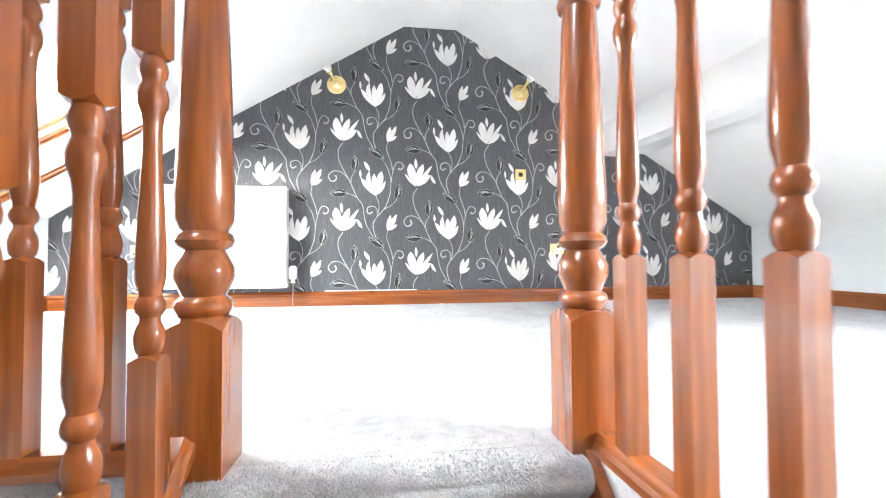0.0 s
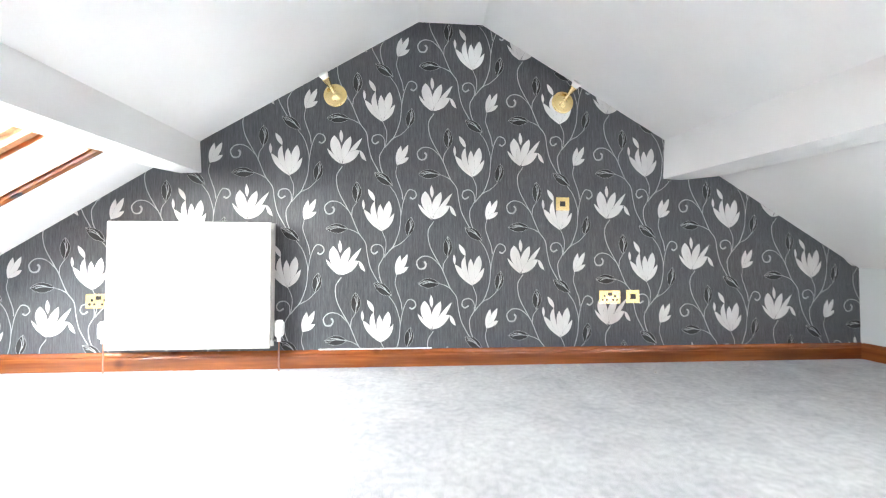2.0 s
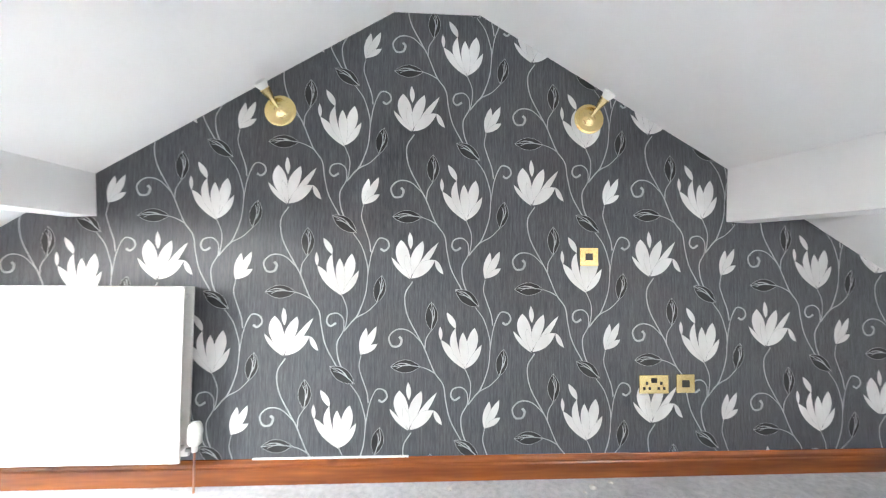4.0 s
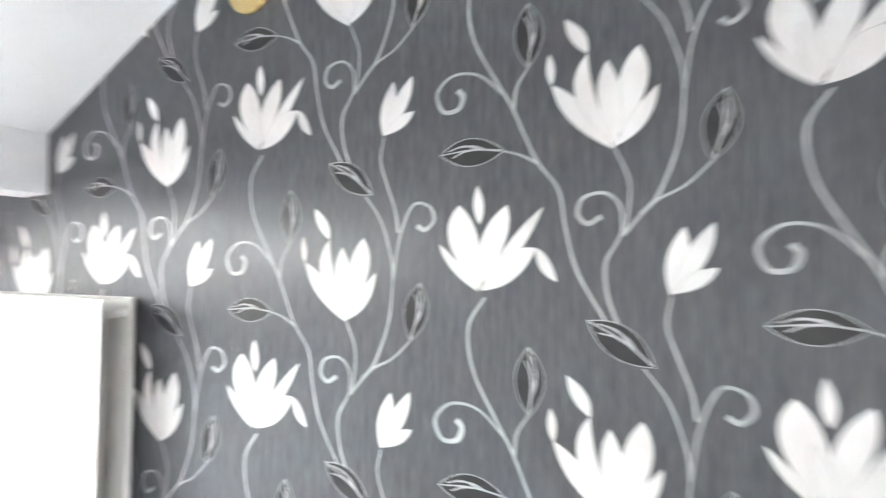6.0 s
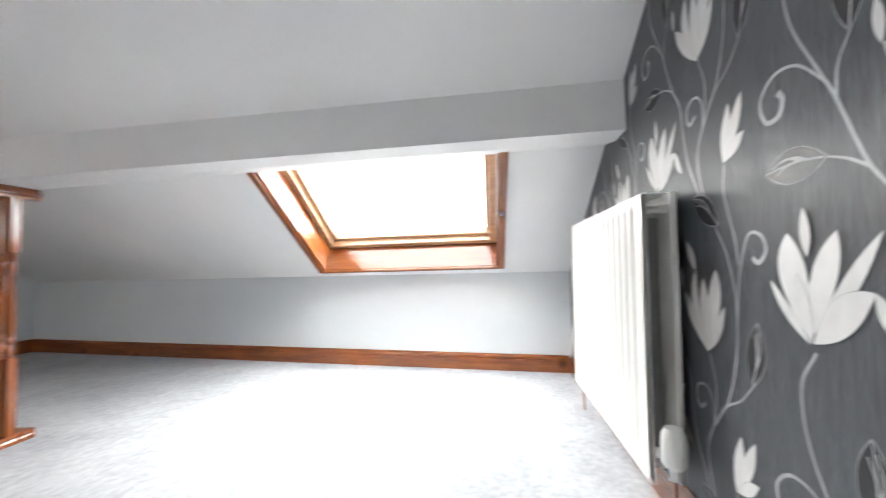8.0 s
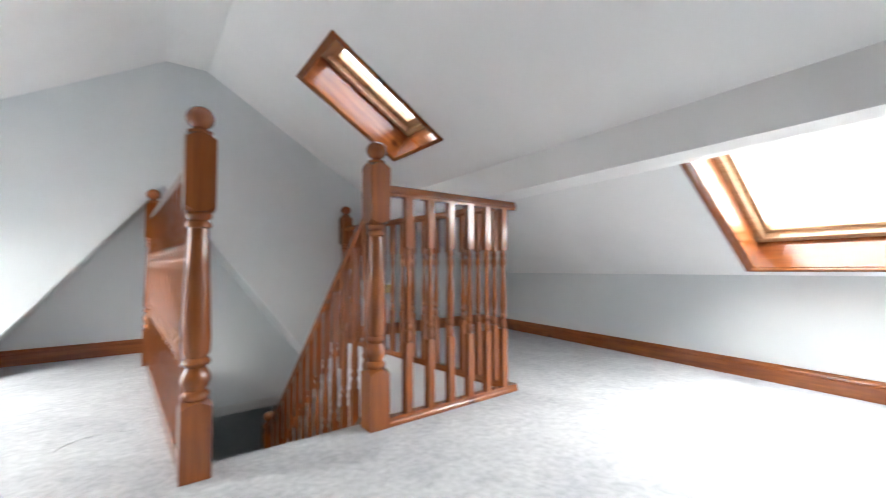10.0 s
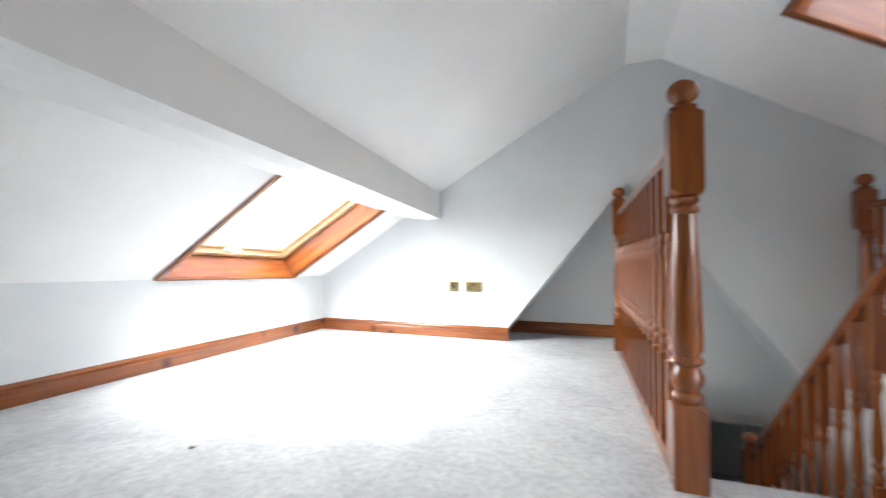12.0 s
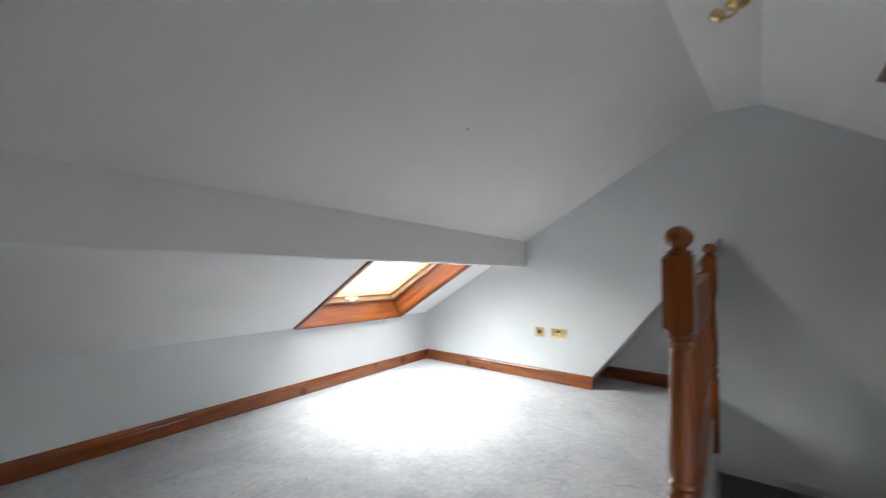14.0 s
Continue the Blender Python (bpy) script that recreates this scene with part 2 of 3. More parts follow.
# ---- structure ----
for side, nm in ((-1, "ceiling_west"), (1, "ceiling_east")):
    mine = [(SPAN[k], w) for k, w in WIN.items() if w[0] == side]
    ss = sorted({0.0, 0.5, 1.0, *[s for sp, w in mine for s in sp]})
    ys = sorted({0.1, -L - 0.4, *[y for sp, w in mine for y in (w[3] - 0.004, w[4] + 0.004)]})
    bm = shell(ss, ys, lambda s, y: any(sp[0] < s < sp[1] and w[3] - 0.004 < y < w[4] + 0.004 for sp, w in mine),
               lambda s, y: roof(side, s, y), lambda s, y: roof(side, s, y) + NORMAL[side] * 0.2)
    tagged(part(nm, bm, WHITE), "white painted sloping attic ceiling", "ceiling", kind="structure")
bm = shell([0, 1], [0.1, -L - 0.4], lambda s, y: False,
           lambda s, y: roof(-1, 1, y).lerp(roof(1, 1, y), s), lambda s, y: roof(-1, 1, y).lerp(roof(1, 1, y), s) + Vector((0, 0, 0.2)))
tagged(part("ceiling_ridge", bm, WHITE), "white painted flat ceiling strip under the ridge", "ceiling", kind="structure")

for side, nm in ((-1, "ceiling_beam_west"), (1, "ceiling_beam_east")):
    bm = bmesh.new()
    rows = []
    for y in (0.02, -L - 0.02):
        top, foot = roof(side, 0.5, y), roof(side, 0, y)
        zb = mix(*UNDER[side], y)
        low = roof(side, 0.5 * (zb + 0.012 - foot.z) / (top.z - foot.z), y)
        rows.append([bm.verts.new(p) for p in (top + NORMAL[side] * 0.03, Vector((top.x, y, zb)), Vector((top.x + side * 0.15, y, zb - 0.006)), low + NORMAL[side] * 0.03)])
    for k in range(4):
        bm.faces.new((rows[0][k], rows[0][(k + 1) % 4], rows[1][(k + 1) % 4], rows[1][k]))
    bm.faces.new(rows[0]), bm.faces.new(rows[1][::-1])
    tagged(part(nm, bm, WHITE), "white boxed-in roof beam along the slope", "beam", kind="structure")

KL, KR = KNEE[-1][0], KNEE[1][0]
gable = [(KL - 0.13, -0.25), (KR + 0.13, -0.25), (KR + 0.13, 0.76), (1.80, 1.85), (0.27, 2.70), (-0.28, 2.70), (-1.85, 1.72), (KL - 0.13, 0.76)]
wall_north = tagged(part("wall_north", prism(gable, (0, 0, 0), (0, 0.15, 0), (1, 0, 0), (0, 0, 1)), PAPER),
                    "gable wall with charcoal wallpaper and ivory flowers", "wall", kind="structure")
DEEP = 0.55                                 # depth of the triangular recess
back = [(KR + 0.13, -0.25), (1.27, -0.25), (1.27, 0.0), (0.056, 1.528), (-1.61, -0.60), (KL - 0.60, -0.60), (KL - 0.60, 0.72), (-2.05, 1.66), (-0.27, 2.72), (0.08, 2.72), (1.96, 1.63), (KR + 0.13, 0.66)]
tagged(part("wall_south", prism(back, (0, -L, 0), (0, -L - DEEP, 0), (1, 0, 0), (0, 0, 1)), PALE),
       "pale grey plastered gable wall with a triangular recess", "wall", kind="structure")
tagged(part("wall_recess", box((-2.4, -L - DEEP - 0.15, -0.655), (1.6, -L - DEEP, 1.8)), PALE), "pale grey wall at the back of the recess", "wall", kind="structure")
for nm, side in (("wall_west", -1), ("wall_east", 1)):
    z0, z1 = KNEE[side][2:]
    bm = bmesh.new()
    ring = [[bm.verts.new((mix(*KNEE[side][:2], y) + o, y, z)) for o, z in ((0, -0.25), (side * 0.15, -0.25), (side * 0.15, mix(z0, z1, y) + 0.0), (0, mix(z0, z1, y)))] for y in (0.1, -L - 0.3)]
    for k in range(4):
        bm.faces.new((ring[0][k], ring[0][(k + 1) % 4], ring[1][(k + 1) % 4], ring[1][k]))
    bm.faces.new(ring[0]), bm.faces.new(ring[1][::-1])
    tagged(part(nm, bm, PALE), "pale grey low knee wall", "wall", kind="structure")

xw = {0: lambda y: KL - 0.55, 1: well_west, 2: well_east, 3: lambda y: KR + 0.05}
bm = shell([0, 1, 2, 3], [0.05, WELL_Y, -L - DEEP], lambda u, y: 1 < u < 2 and y < WELL_Y,
           lambda u, y: Vector((xw[u](y), y, 0)), lambda u, y: Vector((xw[u](y), y, -0.22)))
tagged(part("floor", bm, CARPET), "light grey fitted carpet, lightly stained", "floor", kind="structure")

# storey below, as far as the stairwell opens on it
YS = -7.6


def slab(name, x0, x1, y0, y1, z0, z1, material, label, category):
    """A wall whose ends lie at different x: x0 at y0, x1 at y1, 0.1 thick."""
    bm = prism([(0, z0), (0.1, z0), (0.1, z1), (0, z1)], (x0, y0, 0), (x1, y1, 0), (1, 0, 0), (0, 0, 1))
    tagged(part(name, bm, material), label, category, kind="structure")


slab("wall_well_west", well_west(WELL_Y) - 0.096, well_west(YS) - 0.096, WELL_Y + 0.1, YS, LOW, -0.004, WHITE, "pale plastered wall of the stairwell", "wall")
slab("wall_well_east", well_east(WELL_Y) + 0.015, well_east(YS) + 0.015, WELL_Y + 0.1, YS, LOW, -0.22, PALE, "pale plastered wall of the stairwell", "wall")
tagged(part("wall_well_north", box((-1.86, WELL_Y + 0.015, LOW), (0.14, WELL_Y + 0.1, -0.22)), PALE), "pale plastered wall under the landing edge", "wall", kind="structure")
tagged(part("wall_well_south", box((-2.4, YS - 0.1, LOW), (0.3, YS, -0.5)), PALE), "pale plastered wall of the storey below", "wall", kind="structure")
tagged(part("ceiling_below", box((-2.4, YS, -0.80), (0.3, -L - DEEP - 0.15, -0.655)), WHITE), "white ceiling of the storey below", "ceiling", kind="structure")
tagged(part("floor_below", box((-2.5, YS - 0.1, LOW - 0.1), (0.3, WELL_Y + 0.1, LOW)), CARPET), "grey carpet of the storey below", "floor", kind="structure")

# ---- skirting ----
SKIRT = [(0, 0), (0.020, 0), (0.020, 0.085), (0.016, 0.095), (0.019, 0.100), (0.017, 0.112), (0.009, 0.124), (0.007, 0.130), (0, 0.130)]


def skirting(name, p, q, out, material):
    tagged(part(name, prism(SKIRT, p, q, out, (0, 0, 1)), material), "orange varnished pine skirting board with moulded top", "skirting board", kind="structure")


skirting("baseboard_north", (KL, 0, 0), (KR, 0, 0), (0, -1, 0), WOOD_X)
skirting("baseboard_west", (KL, -0.02, 0), (KNEE[-1][1], -L, 0), (1, 0, 0), WOOD_Y)
skirting("baseboard_east", (KR, -0.02, 0), (KR, -L, 0), (-1, 0, 0), WOOD_Y)
skirting("baseboard_south_east", (1.158, -L, 0), (KR - 0.02, -L, 0), (0, 1, 0), WOOD_X)
skirting("baseboard_south_west", (KNEE[-1][1] + 0.02, -L, 0), (-1.72, -L, 0), (0, 1, 0), WOOD_X)
skirting("baseboard_recess", (0.15, -L - DEEP, 0), (1.25, -L - DEEP, 0), (0, 1, 0), WOOD_X)

# ---- roof windows ----


def roof_window(name, key, label, handle):
    side, x0, x1, y0, y1 = WIN[key]
    ym = (y0 + y1) / 2
    a, b = roof(side, SPAN[key][0], ym), roof(side, SPAN[key][1], ym)
    up = (b - a).normalized()
    ey = Vector((0, 1, 0))
    n = ey.cross(up)
    if n.dot(NORMAL[side]) < 0:
        n = -n
    m = Matrix((( *up, 0), (*ey, 0), (*n, 0), (0, 0, 0, 1))).transposed()
    m.translation = a
    root = empty(name, m, label, "roof window")
    tagged(root, kind="structure")
    # the slope runs slightly askew to the gables, and the window with it
    sm = sum(SPAN[key]) / 2
    run = roof(side, sm, y1) - roof(side, sm, y0)

    def fit(nm, bm, *rest):
        for v in bm.verts:
            v.co.x, v.co.z = v.co.x + v.co.y * run.dot(up) / run.y, v.co.z + v.co.y * run.dot(n) / run.y
        return part(nm, bm, *rest)

    ln, hw, d, t = (b - a).length, (y1 - y0) / 2, 0.37 if key == "b" else 0.32, 0.018
    for q, w in (((-0.0, -hw, -0.006), (ln, -hw + t, d)), ((0.0, hw - t, -0.006), (ln, hw, d))):
        fit("lining_board", box(q, w, 0.002), WOOD_X, root)
    fit("lining_board", box((0.0, -hw + t, -0.006), (t, hw - t, d), 0.002), WOOD_Y, root)
    fit("lining_board", box((ln - t, -hw + t, -0.006), (ln, hw - t, d), 0.002), WOOD_Y, root)
    # rounded trim round the opening on the room side
    g, e = (0.035, 0.014) if key == "b" else (0.042, 0.024)
    for q, w, grain in (((-0.012, -hw - g, -e), (ln + g, -hw, 0.0), WOOD_X), ((-0.012, hw, -e), (ln + g, hw + g, 0.0), WOOD_X),
                        ((-0.014, -hw, -e), (0.014, hw, -0.002), WOOD_Y), ((ln, -hw, -e), (ln + g, hw, 0.0), WOOD_Y)):
        fit("trim_strip", box(q, w, 0.006), grain, root)
    # fixed frame, then the sash a step further out
    f0 = 0.045
    fixed = fit("window_frame", box((t, -hw + t, d - 0.115), (t + f0, hw - t, d), 0.005), PINE, root, "pale varnished pine window frame")
    fit("frame_rail", box((ln - t - f0, -hw + t, d - 0.115), (ln - t, hw - t, d), 0.005), PINE, fixed)
    for k in (-1, 1):
        fit("frame_stile", box((t + f0, k * (hw - t), d - 0.115), (ln - t - f0, k * (hw - t - f0), d), 0.005), PINE, fixed)
    f = 0.10 if key == "b" else 0.078
    sash = fit("sash", box((t + f0, -hw + t + f0, d - 0.065), (t + f, hw - t - f0, d), 0.006), PINE, root)
    fit("sash_rail", box((ln - t - f, -hw + t + f0, d - 0.065), (ln - t - f0, hw - t - f0, d), 0.006), PINE, sash)
    for k in (-1, 1):
        fit("sash_stile", box((t + f, k * (hw - t - f0), d - 0.065), (ln - t - f, k * (hw - t - f), d), 0.006), PINE, sash)
    pane = fit("pane", box((t + f, -hw + t + f, d - 0.03), (ln - t - f, hw - t - f, d - 0.024)), GLASS, sash, "clear glass pane")
    pane.visible_shadow = False
    if handle:
        bm = box((t + 0.045, -0.09, d - 0.095), (t + 0.07, 0.09, d - 0.064), 0.008)
        add_box(bm, (t + 0.048, -0.02, d - 0.125), (t + 0.078, 0.03, d - 0.066), 0.008)
        fit("latch", bm, PLASTIC, sash, "white window latch")
    lamp = new("skylight_" + key, bpy.data.lights.new("skylight_" + key, "AREA"))
    lamp.data.shape, lamp.data.size, lamp.data.size_y = "RECTANGLE", ln + 0.1, 2 * hw + 0.1
    lamp.data.energy, lamp.data.color, lamp.data.spread = LAMP[key], (0.98, 1.0, 0.97), radians(SPREAD[key])
    lamp.matrix_world = m @ Matrix.Translation((ln / 2, 0, d + 0.12))
    return root


LAMP = {"a": 24.0, "b": 3.6, "c": 36.0}
SPREAD = {"a": 170, "b": 150, "c": 128}       # the sky each window opens on
roof_window("window_1", "a", "open-view pine roof window above the knee wall", False)
roof_window("window_2", "b", "small pine roof window above the stairwell", False)
roof_window("window_3", "c", "pine roof window with a white latch", True)

# ---- stairs ----
RISE, GOING, STEPS, NOSE = 0.2, 0.217, 10, 0.07
stairs = empty("staircase", (0, WELL_Y, 0), "straight carpeted staircase with pine strings", "staircase")
for k in range(STEPS):
    z, y = -RISE * k, -GOING * k - NOSE
    bm = bmesh.new()
    x0, x1 = STAIR_X + 0.022, 0.018
    prof = [(NOSE - 0.002 if k == 0 else GOING, z), (0.0, z)]
    prof += [(-0.034 * math.sin(a * math.pi / 20), z - 0.034 + 0.034 * math.cos(a * math.pi / 20)) for a in range(1, 17)]
    prof += [(0.0, z - 0.085), (0.0, z - RISE), (NOSE - 0.002 if k == 0 else GOING, z - RISE)]
    prism([(yy + y, zz) for yy, zz in prof], (x0, 0, 0), (x1, 0, 0), (0, 1, 0), (0, 0, 1), bm)
    part("step", bm, CARPET, stairs)
lz = -RISE * STEPS
part("half_landing", box((-2.0, YS - WELL_Y + 0.01, lz - 0.15), (0.02, -GOING * STEPS + GOING - NOSE, lz + 0.001)), CARPET, stairs, "carpeted half landing")
run = GOING * (STEPS - 1)
for x in (STAIR_X - 0.018, 0.022):
    bm = bmesh.new()
    prism([(0.0, 0.06), (-run, 0.06 - RISE * (STEPS - 1)), (-run, -0.26 - RISE * (STEPS - 1)), (0.0, -0.26)], (x, 0, 0), (x + 0.036, 0, 0), (0, 1, 0), (0, 0, 1), bm)
    part("string", bm, WOOD_Y, stairs, "varnished pine stair string")

# ---- balustrades ----
NEWEL_SHAFT = [(0.300, 0.042), (0.308, 0.051), (0.320, 0.054), (0.332, 0.050), (0.340, 0.040), (0.352, 0.045), (0.375, 0.055), (0.395, 0.055),
               (0.418, 0.044), (0.430, 0.038), (0.438, 0.050), (0.449, 0.055), (0.461, 0.051), (0.468, 0.043), (0.490, 0.053), (0.540, 0.054),
               (0.728, 0.048), (0.937, 0.040), (0.979, 0.038), (0.985, 0.047), (0.996, 0.050), (1.008, 0.045), (1.014, 0.038), (1.023, 0.048),
               (1.036, 0.050), (1.047, 0.043)]
CAP = [(1.360, 0.038), (1.366, 0.047), (1.375, 0.047), (1.383, 0.030), (1.390, 0.028), (1.398, 0.039), (1.410, 0.049), (1.426, 0.054),
       (1.440, 0.054), (1.456, 0.047), (1.470, 0.032), (1.478, 0.012)]


def turned_block(z0, z1, h, foot=0.0, head=0.0, bm=None, seg=6):
    """Square block whose turned ends run out in an arch on each face; foot, head: how far the corners fall short."""
    bm = bm or bmesh.new()
    side = [(h, h * (2 * k / seg - 1)) for k in range(seg)]
    ring = side + [(-y, x) for x, y in side] + [(-x, -y) for x, y in side] + [(y, -x) for x, y in side]
    reach = [(math.hypot(x, y) - h) / (0.41421 * h) for x, y in ring]
    low = [bm.verts.new((x, y, z0 + foot * q)) for (x, y), q in zip(ring, reach)]
    top = [bm.verts.new((x, y, z1 - head * q)) for (x, y), q in zip(ring, reach)]
    ends = [[bm.verts.new((x * 0.8 * h / math.hypot(x, y), y * 0.8 * h / math.hypot(x, y), z)) for x, y in ring] for z in (z0 - foot * 0.15, z1 + head * 0.15)]
    n = len(ring)
    for a, b in ((ends[0], low), (low, top), (top, ends[1])):
        for k in range(n):
            bm.faces.new((a[k], a[(k + 1) % n], b[(k + 1) % n], b[k]))
    bm.faces.new(ends[0][::-1])
    bm.faces.new(ends[1])
    return bm


def crisp(name, bm):
    """Smooth turning, sharp at the square blocks' edges."""
    me = mesh_of(name, bm, WOOD_Z, True)
    me.set_sharp_from_angle(angle=radians(28))
    return me


NM = {"lower_block": crisp("lower_block", turned_block(-0.30, 0.298, 0.055, 0, 0.022)), "shaft": mesh_of("shaft", lathe(NEWEL_SHAFT, 28), WOOD_Z, True),
      "upper_block": crisp("upper_block", turned_block(1.047, 1.360, 0.055, 0.022, 0.022)), "ball_cap": mesh_of("ball_cap", lathe(CAP, 24), WOOD_Z, True)}


def newel(x, y, z, label):
    root = empty("newel_post", (x, y, z), label, "newel post", "newel posts of the stairs")
    for nm, me in NM.items():
        share(nm, me, root, Matrix.Identity(4))
    return root


BALUSTER = [(0.417, 0.0165), (0.424, 0.0205), (0.436, 0.0226), (0.450, 0.0226), (0.462, 0.0195), (0.472, 0.0150), (0.480, 0.0150), (0.488, 0.0205), (0.497, 0.0225),
            (0.507, 0.0205), (0.515, 0.0165), (0.522, 0.0168), (0.540, 0.0208), (0.562, 0.0222), (0.60, 0.0215), (0.68, 0.0178), (0.76, 0.0142), (0.80, 0.0140),
            (0.822, 0.0165), (0.838, 0.0215), (0.853, 0.0226), (0.866, 0.0205), (0.876, 0.0165), (0.884, 0.0170), (0.892, 0.0205), (0.902, 0.0212), (0.912, 0.0195), (0.922, 0.0165)]


def baluster_mesh(foot, top):
    bm = turned_block(foot, 0.417, 0.0215, 0, 0.009, None, 4)
    turned_block(0.922, top, 0.0215, 0.009, 0, bm, 4)
    lathe(BALUSTER, 16, None, bm)
    return crisp("baluster", bm)


BAL, BAL_STAIR = baluster_mesh(0.042, 1.20), baluster_mesh(0.12, 1.255)
RAIL = [(-0.022, 0), (-0.022, 0.012), (-0.030, 0.020), (-0.031, 0.032), (-0.024, 0.042), (-0.022, 0.050), (-0.012, 0.058), (0, 0.060),
        (0.012, 0.058), (0.022, 0.050), (0.024, 0.042), (0.031, 0.032), (0.030, 0.020), (0.022, 0.012), (0.022, 0)]
BASE = [(-0.031, 0), (-0.031, 0.016), (-0.026, 0.026), (-0.024, 0.036), (-0.021, 0.045), (0.021, 0.045), (0.024, 0.036), (0.026, 0.026), (0.031, 0.016), (0.031, 0)]


def balustrade(name, p, q, count, label, ends=(0.07, 0.07), fascia=True):
    """A level run of balusters between two points of the floor."""
    p, q = Vector((*p, 0)), Vector((*q, 0))
    root = empty(name, p, label, "balustrade")
    d = q - p
    u = d.normalized()
    side = Vector((-u.y, u.x, 0))
    grain = WOOD_X if abs(u.x) > abs(u.y) else WOOD_Y
    part("handrail", prism(RAIL, Vector((0, 0, 1.195)), d + Vector((0, 0, 1.195)), side, (0, 0, 1)), grain, root, smooth=True)
    part("base_rail", prism(BASE, Vector((0, 0, 0.0)), d, side, (0, 0, 1)), grain, root)
    if fascia:
        part("fascia_board", prism([(-0.012, -0.24), (0.012, -0.24), (0.012, 0), (-0.012, 0)], Vector(), d, side, (0, 0, 1)), grain, root)
    n = count
    for k in range(n):
        f = ends[0] + (d.length - ends[0] - ends[1]) * k / (n - 1)
        share("baluster", BAL, root, Matrix.Translation(u * f))
    return root


NEWEL_Y = WELL_Y
LAST = -L + 0.07
newel(0.050, NEWEL_Y, 0, "turned pine newel post with ball cap at the stair head")
newel(-0.75, NEWEL_Y, 0, "turned pine newel post joining rail and stair handrail")
newel(0.13, LAST, 0, "turned pine newel post against the plain gable")
newel(-1.61, LAST, 0, "turned pine newel post against the plain gable")
newel(STAIR_X, -5.05, lz, "turned pine newel post at the half landing")
balustrade("balustrade", (0.070, NEWEL_Y - 0.055), (0.135, LAST + 0.055), 14, "varnished pine balustrade beside the stairwell", (0.090, 0.09))
balustrade("balustrade", (-0.805, NEWEL_Y + 0.02), (-1.785, NEWEL_Y), 6, "short varnished pine balustrade across the stairwell front", (0.13, 0.105))
balustrade("balustrade", (-1.76, NEWEL_Y - 0.022), (-1.61, LAST + 0.055), 14, "varnished pine balustrade along the stairwell edge", (0.13, 0.09), False)

# sloping stair balustrade
stair_rail = empty("stair_balustrade", (STAIR_X + 0.004, NEWEL_Y, 0), "sloping varnished pine stair handrail with turned balusters", "balustrade")
y1 = -5.05 - NEWEL_Y + 0.05
drop = RISE / GOING
part("handrail", prism(RAIL, (0, -0.045, 1.15), (0, y1, 1.15 + (y1 + 0.045) * drop), (1, 0, 0), (0, -0.674, 0.739)), WOOD_Y, stair_rail, smooth=True)
part("base_rail", prism(BASE, (0, -0.045, 0.06), (0, y1, 0.06 + (y1 + 0.045) * drop), (1, 0, 0), (0, -0.674, 0.739)), WOOD_Y, stair_rail)
for k in range(13):
    y = -0.148 - k * 0.146
    share("baluster", BAL_STAIR, stair_rail, Matrix.Translation((0, y, (y + 0.148) * drop - 0.145)) @ Matrix.Diagonal((1, 1, 0.966, 1)))

# ---- radiator ----
rad = empty("radiator", (-1.798, -0.036, 0.172), "white double panel radiator with vertical flutes on the papered wall", "radiator")
RW, RH = 1.08, 0.88


def rad_panel(yf, yb):
    bm = bmesh.new()
    flutes = 16
    n = 8
    top = []
    for k in range(flutes * n + 1):
        x = -RW / 2 + RW * k / (flutes * n)
        ph = (k % n) / n
        dip = 0.009 if 0.62 < ph < 0.98 else (0.0045 if ph >= 0.5 or (k % n == 0 and 0 < k < flutes * n) else 0.0)
        edge = min(k, flutes * n - k)
        top.append((x, dip if edge > 6 else 0.0))
    zs = [(0.0, 0.010), (0.004, 0.002), (0.010, 0.0), (0.035, 0.0), (0.05, 1.0), (RH - 0.05, 1.0), (RH - 0.035, 0.0), (RH - 0.010, 0.0), (RH - 0.004, 0.002), (RH, 0.010)]
    grid = [[bm.verts.new((x, yf + (dip if w == 1.0 else w), z)) for x, dip in top] for z, w in zs]
    for a, b in zip(grid, grid[1:]):
        for k in range(len(a) - 1):
            bm.faces.new((a[k], a[k + 1], b[k + 1], b[k]))
    add_box(bm, (-RW / 2, yf + 0.0155, 0.0), (RW / 2, yb, RH), 0.0)
    return bm


part("front_panel", rad_panel(-0.105, -0.088), ENAMEL, rad, smooth=True)
part("back_panel", box((-RW / 2, -0.018, 0.0), (RW / 2, 0.0, RH), 0.004), ENAMEL, rad)
FIN = mesh_of("convector_fin", box((-0.001, -0.084, 0.07), (0.001, -0.022, RH - 0.07)), STEEL)
for k in range(36):
    share("convector_fin", FIN, rad, Matrix.Translation((-RW / 2 + 0.10 + (RW - 0.2) * k / 35, 0, 0)))
for s in (-1, 1):
    for z in (0.05, RH - 0.05):
        part("connector", lathe([(-0.036, 0.014), (0.036, 0.014)], 12, Matrix.Translation((s * (RW / 2 - 0.03), -0.053, z)) @ pose(0, 0, 0, 90, 0, 0)), ENAMEL, rad, smooth=True)
SLAT = mesh_of("grille_slat", box((-0.010, -0.090, RH - 0.004), (0.002, -0.016, RH - 0.001)), ENAMEL)
for k in range(34):
    share("grille_slat", SLAT, rad, Matrix.Translation((-RW / 2 + 0.03 + (RW - 0.06) * k / 33, 0, 0)))


